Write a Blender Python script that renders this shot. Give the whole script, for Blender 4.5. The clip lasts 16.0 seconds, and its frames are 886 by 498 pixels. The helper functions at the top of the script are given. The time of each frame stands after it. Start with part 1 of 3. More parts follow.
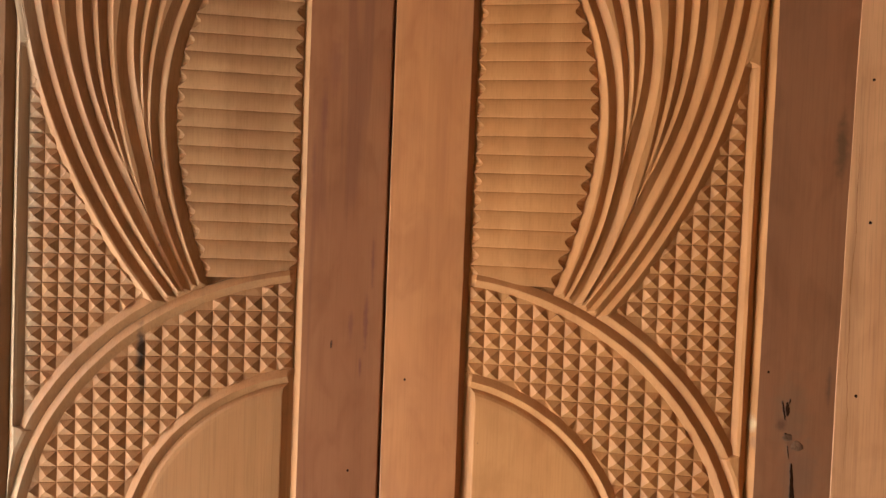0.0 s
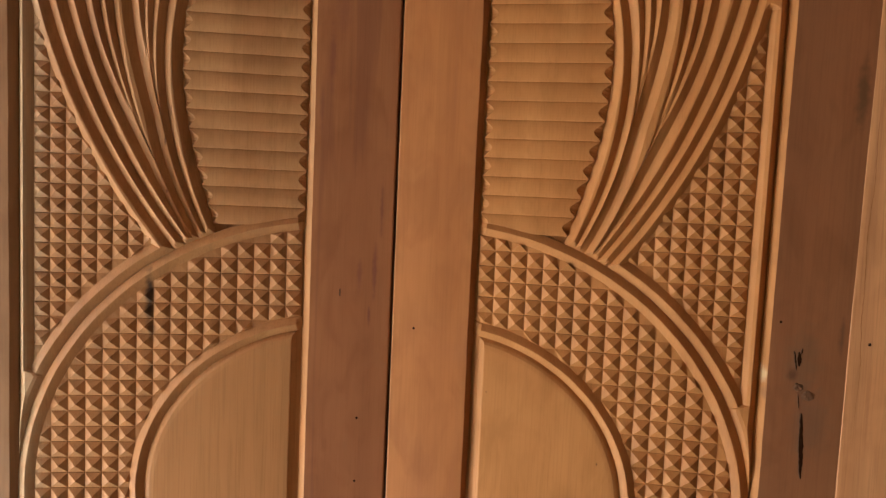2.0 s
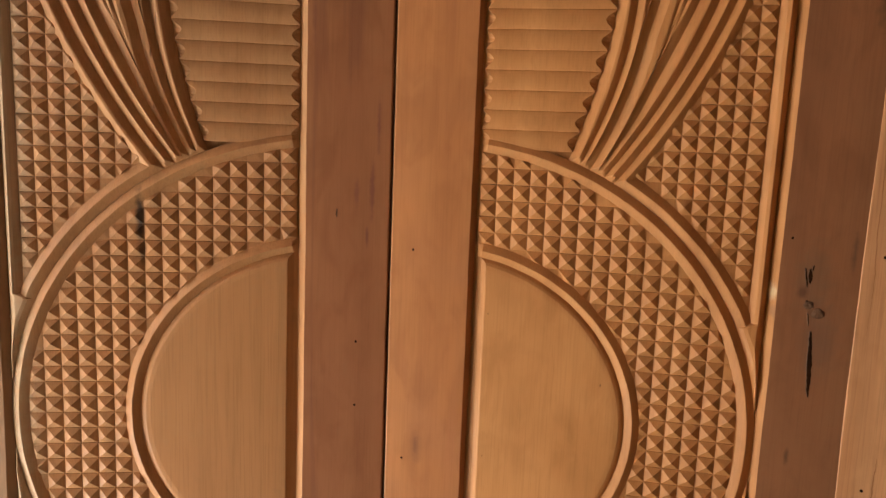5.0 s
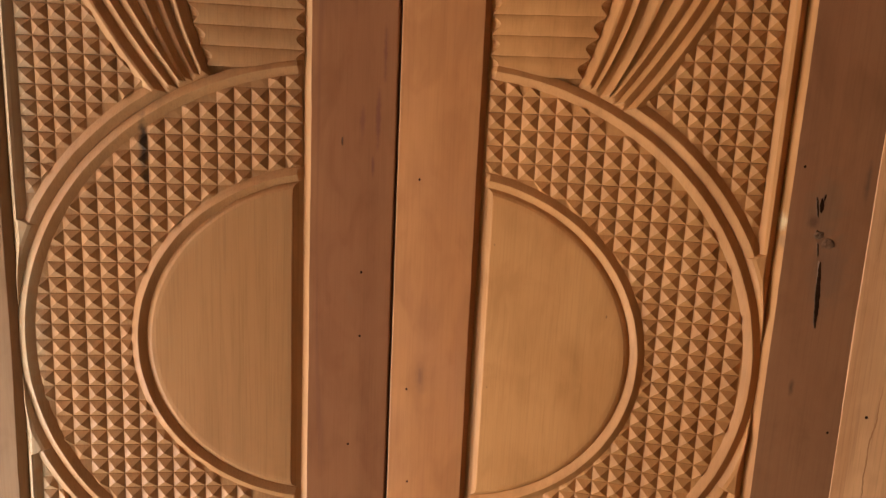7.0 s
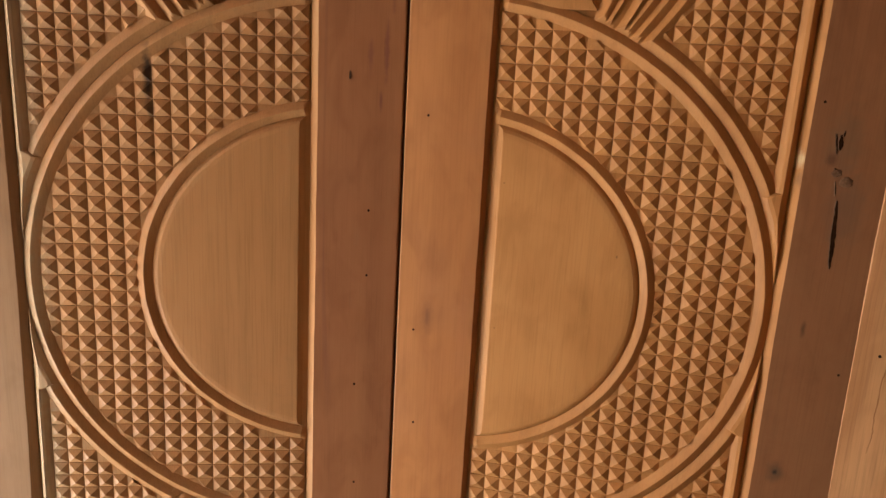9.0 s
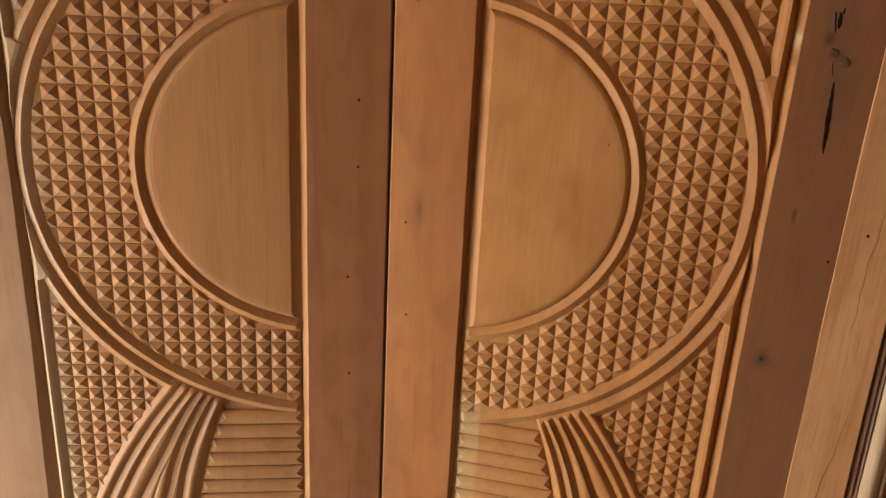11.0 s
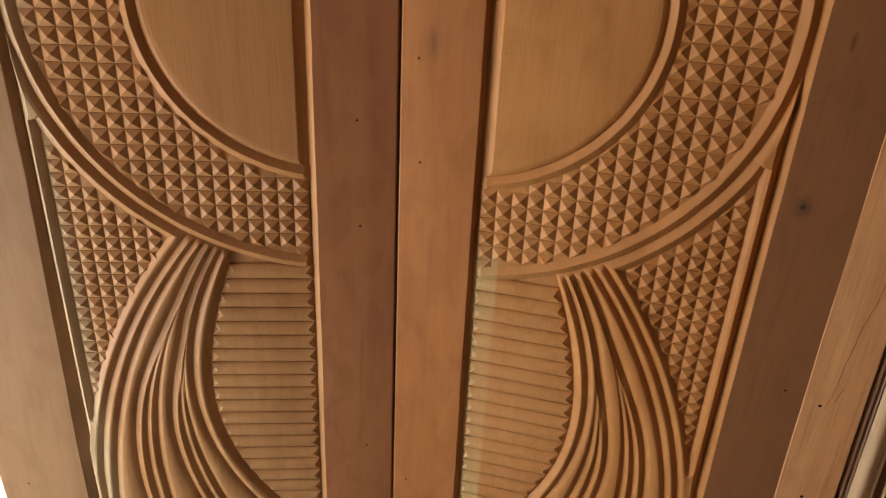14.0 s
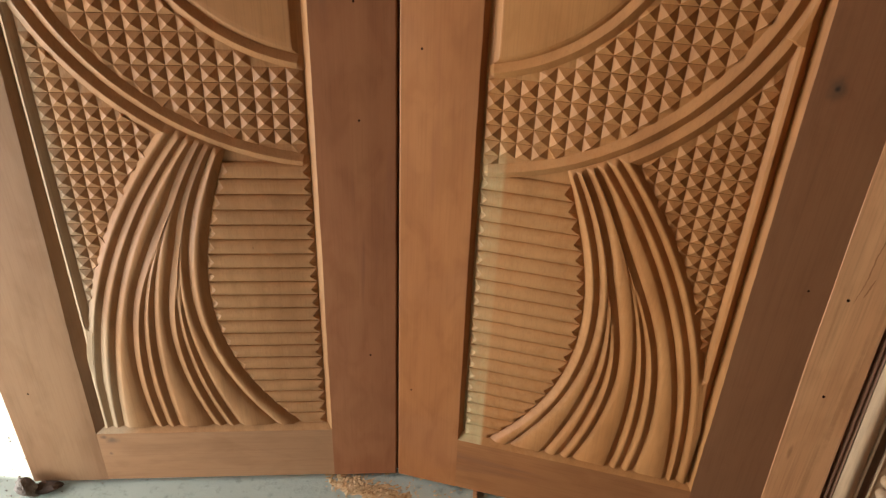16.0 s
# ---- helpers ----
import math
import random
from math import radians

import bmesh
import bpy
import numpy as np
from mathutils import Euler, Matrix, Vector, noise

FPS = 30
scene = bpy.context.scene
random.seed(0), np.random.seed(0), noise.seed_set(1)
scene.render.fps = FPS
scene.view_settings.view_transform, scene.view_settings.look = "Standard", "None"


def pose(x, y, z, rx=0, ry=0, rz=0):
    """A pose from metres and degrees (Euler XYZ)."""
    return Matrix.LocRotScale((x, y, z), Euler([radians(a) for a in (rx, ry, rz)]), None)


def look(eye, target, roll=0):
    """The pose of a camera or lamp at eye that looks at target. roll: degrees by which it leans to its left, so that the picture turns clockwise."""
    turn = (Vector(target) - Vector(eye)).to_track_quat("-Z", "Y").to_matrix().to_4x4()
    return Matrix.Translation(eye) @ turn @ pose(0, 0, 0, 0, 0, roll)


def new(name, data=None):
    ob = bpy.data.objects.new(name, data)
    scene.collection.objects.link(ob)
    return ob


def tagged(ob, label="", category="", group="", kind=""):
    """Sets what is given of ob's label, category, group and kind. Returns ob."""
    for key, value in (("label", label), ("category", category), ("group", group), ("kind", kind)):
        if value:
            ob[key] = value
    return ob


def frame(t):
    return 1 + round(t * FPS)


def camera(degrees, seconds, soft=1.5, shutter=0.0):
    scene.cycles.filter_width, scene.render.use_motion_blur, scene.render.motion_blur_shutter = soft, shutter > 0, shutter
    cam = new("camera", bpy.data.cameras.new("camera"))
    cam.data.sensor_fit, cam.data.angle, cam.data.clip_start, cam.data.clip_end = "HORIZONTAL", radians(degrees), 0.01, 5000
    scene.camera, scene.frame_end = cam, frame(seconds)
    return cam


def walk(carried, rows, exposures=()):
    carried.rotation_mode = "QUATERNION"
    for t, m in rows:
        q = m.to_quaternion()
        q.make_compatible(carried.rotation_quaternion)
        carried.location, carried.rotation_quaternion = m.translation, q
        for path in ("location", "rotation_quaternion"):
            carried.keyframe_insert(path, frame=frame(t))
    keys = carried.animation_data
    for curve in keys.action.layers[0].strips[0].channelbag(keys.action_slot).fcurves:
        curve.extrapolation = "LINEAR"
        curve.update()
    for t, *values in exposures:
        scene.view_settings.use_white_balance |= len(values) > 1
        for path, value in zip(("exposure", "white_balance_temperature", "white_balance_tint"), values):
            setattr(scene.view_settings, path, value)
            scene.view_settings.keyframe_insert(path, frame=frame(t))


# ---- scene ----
cam = camera(63.15, 16.0, soft=1.35)
ROWS = [
    (0.0, 0.1061, -1.0436, 1.5184, 1.41, -1.89, -2.25),
    (0.5, 0.1090, -1.0401, 1.5115, 1.67, -2.58, -2.26),
    (1.0, 0.1054, -1.0377, 1.5057, 1.81, -3.30, -2.34),
    (1.5, 0.1027, -1.0369, 1.5010, 1.89, -4.05, -2.44),
    (2.0, 0.1044, -1.0342, 1.4931, 2.06, -4.65, -2.55),
    (2.5, 0.1025, -1.0306, 1.4875, 2.05, -5.40, -2.59),
    (3.0, 0.1008, -1.0259, 1.4820, 2.02, -6.08, -2.51),
    (3.5, 0.1043, -1.0204, 1.4749, 1.89, -6.65, -2.44),
    (6.0, 0.1019, -1.0019, 1.4226, 1.96, -10.04, -2.19),
    (6.5, 0.1018, -1.0083, 1.4093, 1.97, -10.73, -2.42),
    (7.0, 0.0997, -1.0056, 1.3969, 2.19, -11.38, -2.65),
    (7.5, 0.0988, -0.9978, 1.3872, 2.30, -11.97, -2.82),
    (8.0, 0.0994, -0.9935, 1.3789, 2.46, -12.56, -2.95),
    (8.5, 0.0996, -0.9943, 1.3671, 2.64, -13.18, -3.06),
    (9.0, 0.0999, -1.0009, 1.3520, 2.86, -13.86, -3.11),
    (11.5, 0.1312, -1.0183, 1.2767, 3.75, -20.31, -2.76),
    (12.0, 0.1318, -1.0138, 1.2644, 4.24, -21.63, -2.73),
    (12.5, 0.1324, -1.0075, 1.2517, 4.58, -22.67, -2.81),
    (13.0, 0.1319, -0.9988, 1.2324, 4.79, -23.50, -2.75),
    (13.5, 0.1374, -0.9901, 1.2091, 5.04, -25.32, -2.67),
    (14.0, 0.1396, -0.9823, 1.1904, 5.24, -26.72, -2.55),
    (14.5, 0.1453, -0.9737, 1.1748, 5.37, -28.12, -2.46),
    (15.0, 0.1485, -0.9698, 1.1569, 5.72, -29.45, -2.40),
    (15.5, 0.1500, -0.9650, 1.1349, 5.84, -30.64, -2.26),
    (16.0, 0.1460, -0.9580, 1.1124, 5.68, -31.67, -1.99),
]
EXPOSURES = [(0.0, 2.06, 6150, 10), (1.0, 1.83, 6500, 11), (2.0, 1.65, 6600, 11), (3.5, 1.72, 6550, 11), (7.0, 1.66, 6700, 12), (9.0, 1.55, 6750, 11), (11.5, 1.40, 6700, 10), (14.0, 1.16, 6750, 9), (16.0, 1.22, 6300, 8)]
walk(cam, [(t, pose(x, y, z, 90 + pitch, roll, yaw)) for t, x, y, z, yaw, pitch, roll in ROWS], EXPOSURES)

# ---- light ----
world = bpy.data.worlds.new("sky")
scene.world = world
world.use_nodes = True
wn = world.node_tree.nodes
sky = wn.new("ShaderNodeTexSky")
sky.sky_type = "NISHITA"
sky.sun_disc = False
sky.sun_elevation = radians(46)
sky.sun_rotation = radians(-45)
world.node_tree.links.new(sky.outputs[0], wn["Background"].inputs[0])
wn["Background"].inputs[1].default_value = 0.04

sun_data = bpy.data.lights.new("sun", "SUN")
sun_data.energy, sun_data.angle, sun_data.color = 5.0, radians(0.53), (1.0, 0.95, 0.86)
sun = new("sun", sun_data)
sun.matrix_world = look((-5.0, 5.0, 7.3), (0, 0, 0))

# added lamp for sky beyond an unseen side opening, whose head keeps it off all that stands high
sky_light = bpy.data.lights.new("added_sky_lamp", "AREA")
sky_light.shape, sky_light.size, sky_light.size_y = "RECTANGLE", 2.6, 3.9
sky_light.energy, sky_light.color = 114.0, (1.03, 0.975, 0.955)
added_sky_lamp = new("added_sky_lamp", sky_light)
added_sky_lamp.matrix_world = look((-3.0, -1.25, 3.25), (0.0, 0.0, 3.25))
# added fill lamp, as if off sunlit ground, to brighten the leaves' foot
low_fill = bpy.data.lights.new("low_fill_lamp", "AREA")
low_fill.shape, low_fill.size, low_fill.size_y = "RECTANGLE", 0.75, 0.25
low_fill.energy, low_fill.color = 9.0, (0.92, 0.985, 1.06)
low_lamp = new("low_fill_lamp", low_fill)
low_lamp.matrix_world = look((-1.44, -0.64, 0.22), (0.0, -0.1, 0.22))


# ---- materials ----
ANGLE = radians(9.12)   # how far each leaf is turned towards the middle


def nodes_of(name):
    mat = bpy.data.materials.new(name)
    mat.use_nodes = True
    return mat, mat.node_tree.nodes, mat.node_tree.links


def mixer(n, l, kind, fac, a, b):
    m = n.new("ShaderNodeMix")
    m.data_type, m.blend_type = "RGBA", kind
    for socket, value in ((m.inputs[0], fac), (m.inputs[6], a), (m.inputs[7], b)):
        if isinstance(value, (int, float, tuple)):
            socket.default_value = (*value, 1.0) if isinstance(value, tuple) else value
        else:
            l.new(value, socket)
    return m.outputs[2]


def ramp(n, l, source, low, high):
    r = n.new("ShaderNodeMapRange")
    r.interpolation_type = "SMOOTHSTEP"
    r.inputs[1].default_value, r.inputs[2].default_value = low, high
    l.new(source, r.inputs[0])
    return r.outputs[0]


def noise_of(n, l, vector, scale, detail=4.0, rough=0.55, distortion=0.0):
    t = n.new("ShaderNodeTexNoise")
    t.inputs["Scale"].default_value, t.inputs["Detail"].default_value = scale, detail
    t.inputs["Roughness"].default_value, t.inputs["Distortion"].default_value = rough, distortion
    l.new(vector, t.inputs["Vector"])
    return t.outputs["Fac"]


def wood(name, light, dark, along="z", seed=0.0, leaf="", tint=None, rough=0.52, grain=1.0, pale_edge=None, spots=(), streak=None):
    """Planed wood: fine fibres and broad figure along one axis, blotches, named stains and broad toned patches."""
    mat, n, l = nodes_of(name)
    bsdf = n["Principled BSDF"]
    coords = n.new("ShaderNodeTexCoord").outputs["Object"]
    info = n.new("ShaderNodeObjectInfo")
    if leaf:  # u along the leaf, depth, height: one figure runs through all carved pieces
        spot = n.new("ShaderNodeNewGeometry").outputs["Position"]
        side = -1.0 if leaf == "L" else 1.0
        c, s = math.cos(ANGLE), math.sin(ANGLE)
        joined = n.new("ShaderNodeCombineXYZ")
        for i, axis in enumerate(((side * c, -s, 0), (-side * s, -c, 0), (0, 0, 1))):
            dot = n.new("ShaderNodeVectorMath")
            dot.operation = "DOT_PRODUCT"
            l.new(spot, dot.inputs[0])
            dot.inputs[1].default_value = axis
            l.new(dot.outputs["Value"], joined.inputs[i])
        coords = joined.outputs[0]
    shift = n.new("ShaderNodeVectorMath")
    shift.operation = "MULTIPLY_ADD"
    l.new(info.outputs["Random"], shift.inputs[0])
    shift.inputs[1].default_value = (0.0, 0.0, 0.0) if leaf else (0.7, 0.0, 1.9)
    shift.inputs[2].default_value = (seed, seed * 0.7, seed * 1.3)
    place = n.new("ShaderNodeVectorMath")
    l.new(coords, place.inputs[0])
    l.new(shift.outputs[0], place.inputs[1])

    def stretched(across, length):
        m = n.new("ShaderNodeMapping")
        m.inputs["Scale"].default_value = {"z": (across, across, length), "x": (length, across, across)}[along]
        l.new(place.outputs[0], m.inputs["Vector"])
        return m.outputs[0]

    figure = noise_of(n, l, stretched(9.0, 0.9), 1.0, 3.0, 0.5, 0.8)
    bands = noise_of(n, l, stretched(45.0, 1.6), 1.0, 4.0, 0.6, 0.5)
    fibre = noise_of(n, l, stretched(420.0, 9.0), 1.0, 3.0, 0.6)
    blotch = noise_of(n, l, place.outputs[0], 6.0, 3.0, 0.5)
    col = mixer(n, l, "MIX", ramp(n, l, figure, 0.32, 0.68), light, dark)
    if tint:
        t = n.new("ShaderNodeMath")
        t.operation = "MULTIPLY"
        t.inputs[1].default_value = 0.6
        l.new(ramp(n, l, blotch, 0.42, 0.68), t.inputs[0])
        col = mixer(n, l, "MIX", t.outputs[0], col, tint)
    mottle = n.new("ShaderNodeMath")
    mottle.operation = "MULTIPLY"
    mottle.inputs[1].default_value = 0.85
    l.new(ramp(n, l, noise_of(n, l, stretched(26.0, 11.0), 1.0, 3.0, 0.55, 0.6), 0.40, 0.72), mottle.inputs[0])
    col = mixer(n, l, "MULTIPLY", mottle.outputs[0], col, (0.84, 0.81, 0.78))
    if streak:
        s = n.new("ShaderNodeMath")
        s.operation = "MULTIPLY"
        s.inputs[1].default_value = 0.55
        l.new(ramp(n, l, noise_of(n, l, stretched(16.0, 1.1), 1.0, 2.0, 0.5, 1.2), 0.60, 0.70), s.inputs[0])
        col = mixer(n, l, "MIX", s.outputs[0], col, streak)
    if pale_edge:
        limit, soft, top, pale = pale_edge
        sep = n.new("ShaderNodeSeparateXYZ")
        l.new(coords, sep.inputs[0])
        within = n.new("ShaderNodeMath")
        within.operation = "MULTIPLY"
        l.new(ramp(n, l, sep.outputs[0], limit + soft, limit - soft), within.inputs[0])
        l.new(ramp(n, l, sep.outputs[2], top + 0.09 + 10 * max(0.0, -soft), top), within.inputs[1])
        veined = mixer(n, l, "MULTIPLY", 0.35, pale, col)
        col = mixer(n, l, "MIX", within.outputs[0], col, veined)
    for (sx, sz, rx, rz, stain, strength) in spots:
        away = n.new("ShaderNodeMapping")
        away.vector_type = "POINT"
        away.inputs["Location"].default_value = (-sx / rx, 0, -sz / rz)
        away.inputs["Scale"].default_value = (1 / rx, 0, 1 / rz)
        l.new(coords, away.inputs["Vector"])
        dist = n.new("ShaderNodeVectorMath")
        dist.operation = "LENGTH"
        l.new(away.outputs[0], dist.inputs[0])
        wob = n.new("ShaderNodeMath")
        wob.operation = "MULTIPLY_ADD"
        l.new(noise_of(n, l, coords, 90.0, 3.0), wob.inputs[0])
        wob.inputs[1].default_value = 1.1
        l.new(dist.outputs["Value"], wob.inputs[2])
        inside = n.new("ShaderNodeMath")
        inside.operation = "MULTIPLY_ADD"
        l.new(ramp(n, l, wob.outputs[0], 0.7, 1.7), inside.inputs[0])
        inside.inputs[1].default_value, inside.inputs[2].default_value = -strength, strength
        col = mixer(n, l, "MIX", inside.outputs[0], col, stain)
    for source, low, high, share, shade in ((bands, 0.45, 0.75, 0.45, (0.73, 0.71, 0.70)), (fibre, 0.45, 0.70, 0.36, (0.64, 0.62, 0.60))):
        f = n.new("ShaderNodeMath")
        f.operation = "MULTIPLY"
        f.inputs[1].default_value = share * grain
        l.new(ramp(n, l, source, low, high), f.inputs[0])
        col = mixer(n, l, "MULTIPLY", f.outputs[0], col, shade)
    hue = n.new("ShaderNodeHueSaturation")
    v = n.new("ShaderNodeMath")
    v.operation = "MULTIPLY_ADD"
    l.new(info.outputs["Random"], v.inputs[0])
    v.inputs[1].default_value, v.inputs[2].default_value = (0.05, 0.975) if leaf else (0.12, 0.94)
    l.new(v.outputs[0], hue.inputs["Value"])
    l.new(col, hue.inputs["Color"])
    l.new(hue.outputs[0], bsdf.inputs["Base Color"])
    r = n.new("ShaderNodeMath")
    r.operation = "MULTIPLY_ADD"
    l.new(blotch, r.inputs[0])
    r.inputs[1].default_value, r.inputs[2].default_value = 0.2, rough - 0.1
    l.new(r.outputs[0], bsdf.inputs["Roughness"])
    bsdf.inputs["Specular IOR Level"].default_value = 0.18
    both = n.new("ShaderNodeMath")
    both.operation = "ADD"
    l.new(fibre, both.inputs[0])
    l.new(bands, both.inputs[1])
    bump = n.new("ShaderNodeBump")
    bump.inputs["Strength"].default_value, bump.inputs["Distance"].default_value = 0.12 * grain, 0.001
    l.new(both.outputs[0], bump.inputs["Height"])
    l.new(bump.outputs[0], bsdf.inputs["Normal"])
    return mat


def rough_stuff(name, a, b, scale, bump_size, rough=0.85, spec=0.15):
    mat, n, l = nodes_of(name)
    bsdf = n["Principled BSDF"]
    coords = n.new("ShaderNodeTexCoord").outputs["Object"]
    big = noise_of(n, l, coords, scale, 6.0, 0.6)
    fine = noise_of(n, l, coords, scale * 22, 4.0, 0.65)
    col = mixer(n, l, "MIX", ramp(n, l, big, 0.35, 0.65), a, b)
    col = mixer(n, l, "MIX", ramp(n, l, fine, 0.50, 0.75), col, tuple(c * 0.7 for c in a))
    l.new(col, bsdf.inputs["Base Color"])
    bsdf.inputs["Roughness"].default_value = rough
    bsdf.inputs["Specular IOR Level"].default_value = spec
    bump = n.new("ShaderNodeBump")
    bump.inputs["Strength"].default_value, bump.inputs["Distance"].default_value = 0.5, bump_size
    l.new(fine, bump.inputs["Height"])
    l.new(bump.outputs[0], bsdf.inputs["Normal"])
    return mat


TAN, AMBER = (0.500, 0.257, 0.106), (0.420, 0.201, 0.080)
BLACK_STAIN = (0.030, 0.022, 0.018)
CHIP = (0.11, 0.045, 0.020)
VIOLET = (0.235, 0.088, 0.055)
# pale outer edge: sapwood, with haze and highlight put into its colour
M_PANEL = {"L": wood("panel_wood_cool", TAN, AMBER, seed=1.0, leaf="L", grain=0.9, tint=(0.410, 0.192, 0.076), spots=[(0.20, 1.05, 0.36, 0.52, (0.480, 0.212, 0.075), 0.75), (0.3390, 1.325, 0.0075, 0.048, BLACK_STAIN, 0.9), (0.3365, 1.278, 0.006, 0.022, BLACK_STAIN, 0.6), (0.336, 1.225, 0.006, 0.012, BLACK_STAIN, 0.35), (0.3203, 1.5446, 0.0022, 0.0075, CHIP, 0.9), (0.3128, 1.5876, 0.0012, 0.011, CHIP, 0.9), (0.3176, 1.4753, 0.002, 0.004, CHIP, 0.8), (0.4104, 0.398, 0.0025, 0.009, CHIP, 0.6), (0.2256, 0.5128, 0.0010, 0.004, CHIP, 0.9)], pale_edge=(0.486, -0.022, 2.0, (0.65, 0.49, 0.30))),
           "R": wood("panel_wood_warm", (0.535, 0.237, 0.077), (0.455, 0.186, 0.056), seed=3.3, leaf="R", grain=0.7, tint=(0.435, 0.181, 0.052), pale_edge=(0.158, 0.0035, 0.645, (0.68, 0.55, 0.28)), spots=[(0.19, 0.45, 0.17, 0.36, (0.56, 0.275, 0.105), 0.75), (0.304, 1.1205, 0.0012, 0.0028, CHIP, 0.8), (0.1438, 1.2085, 0.0013, 0.0013, CHIP, 0.8), (0.1451, 0.9984, 0.0014, 0.0014, CHIP, 0.8), (0.5120, 1.270, 0.006, 0.014, (0.62, 0.42, 0.22), 0.85), (0.5150, 1.245, 0.005, 0.012, (0.26, 0.12, 0.05), 0.6)])}
# the first two spots put the shading of small dents into the colour
M_MEET = {"L": wood("stile_wood_red", (0.420, 0.173, 0.072), (0.358, 0.139, 0.057), seed=5.0, leaf="L", tint=(0.385, 0.150, 0.064), grain=0.6, streak=(0.255, 0.100, 0.050), spots=[(0.060, 1.117, 0.006, 0.016, (0.34, 0.145, 0.065), 0.5), (0.0675, 1.021, 0.004, 0.010, (0.34, 0.145, 0.065), 0.4), (0.019, 1.464, 0.0035, 0.045, VIOLET, 0.7), (0.0265, 1.375, 0.0045, 0.055, VIOLET, 0.8), (0.0325, 1.308, 0.003, 0.016, VIOLET, 0.8), (0.048, 1.367, 0.005, 0.028, VIOLET, 0.6), (0.095, 1.673, 0.006, 0.060, VIOLET, 0.6), (0.108, 1.602, 0.004, 0.045, VIOLET, 0.5), (0.081, 1.740, 0.012, 0.05, VIOLET, 0.4)]),
          "R": wood("stile_wood_orange", (0.455, 0.182, 0.060), (0.395, 0.150, 0.048), seed=8.4, leaf="R", grain=0.6, tint=(0.374, 0.149, 0.058), streak=(0.36, 0.135, 0.05), spots=[(0.0465, 1.000, 0.012, 0.034, (0.27, 0.110, 0.042), 0.6), (0.0465, 1.005, 0.004, 0.014, (0.17, 0.07, 0.03), 0.5)])}
M_OUTER = {"L": wood("stile_wood_tan", (0.378, 0.211, 0.105), (0.328, 0.171, 0.083), seed=2.2, leaf="L", grain=0.6),
           "R": wood("stile_wood_brown", (0.299, 0.125, 0.052), (0.248, 0.098, 0.040), seed=9.9, leaf="R", grain=0.6, tint=(0.250, 0.098, 0.040),
                     spots=[(0.600, 0.35, 0.40, 0.95, (0.280, 0.125, 0.053), 0.5), (0.558, 1.285, 0.028, 0.060, (0.20, 0.10, 0.048), 0.7), (0.548, 1.272, 0.008, 0.012, (0.10, 0.035, 0.018), 0.7), (0.572, 1.21, 0.030, 0.060, (0.19, 0.095, 0.050), 0.6), (0.5083, 1.270, 0.007, 0.016, (0.45, 0.27, 0.12), 0.8), (0.602, 1.640, 0.010, 0.050, (0.10, 0.050, 0.022), 0.75), (0.603, 1.326, 0.004, 0.030, (0.12, 0.055, 0.03), 0.6), (0.5499, 1.050, 0.004, 0.012, (0.11, 0.045, 0.02), 0.8),
                            (0.547, 0.841, 0.013, 0.020, (0.10, 0.055, 0.032), 0.65), (0.547, 0.841, 0.004, 0.005, (0.03, 0.02, 0.015), 0.9)])}
M_RAIL = {"L": wood("rail_wood_tan", (0.470, 0.250, 0.122), (0.410, 0.205, 0.096), along="x", seed=4.1, leaf="L", grain=0.6, spots=[(0.520, 0.104, 0.014, 0.009, (0.20, 0.12, 0.075), 0.8), (0.533, 0.112, 0.008, 0.006, (0.15, 0.09, 0.06), 0.7), (0.528, 0.070, 0.004, 0.004, (0.20, 0.12, 0.075), 0.7)]),
          "R": wood("rail_wood_amber", (0.43, 0.178, 0.063), (0.36, 0.143, 0.048), along="x", seed=6.6, leaf="R", grain=0.9, streak=(0.24, 0.105, 0.05))}
M_FRAME = wood("frame_wood_pale", (0.660, 0.338, 0.152), (0.535, 0.243, 0.100), seed=12.0, grain=1.2, streak=(0.42, 0.185, 0.065), spots=[(0.058, 0.66, 0.0035, 0.10, (0.40, 0.185, 0.070), 0.6), (0.053, 0.52, 0.004, 0.10, (0.38, 0.17, 0.065), 0.7), (0.047, 0.38, 0.0045, 0.10, (0.40, 0.185, 0.070), 0.65), (0.043, 0.24, 0.005, 0.10, (0.40, 0.185, 0.070), 0.6), (0.018, 0.43, 0.003, 0.014, (0.30, 0.13, 0.05), 0.7), (0.012, 0.62, 0.003, 0.07, (0.46, 0.21, 0.08), 0.5), (0.008, 1.02, 0.003, 0.12, (0.45, 0.20, 0.08), 0.5), (0.052, 0.95, 0.004, 0.14, (0.45, 0.20, 0.08), 0.5)])
M_MOULD = wood("moulding_wood_pale", (0.600, 0.400, 0.230), (0.480, 0.300, 0.155), seed=14.0, grain=0.8)
# darker brown than the frame's faces, for its recessed lengths
M_GROOVE = wood("recess_brown", (0.300, 0.150, 0.085), (0.220, 0.105, 0.056), seed=15.0, grain=0.7)
M_HOLE = rough_stuff("nail_hole_dark", (0.022, 0.009, 0.004), (0.034, 0.015, 0.007), 60.0, 0.0005, spec=0.0)
M_SPLIT = rough_stuff("split_wood_brown", (0.40, 0.185, 0.078), (0.31, 0.135, 0.054), 40.0, 0.0005, spec=0.0)
M_CRACK_LIP = wood("torn_wood", (0.23, 0.115, 0.055), (0.11, 0.05, 0.024), seed=17.0, grain=1.6)
M_FLOOR = rough_stuff("cement_floor", (0.395, 0.435, 0.36), (0.475, 0.51, 0.425), 2.4, 0.002)
M_YARD = rough_stuff("pale_yard_cement", (0.70, 0.69, 0.66), (0.78, 0.77, 0.74), 1.6, 0.002)
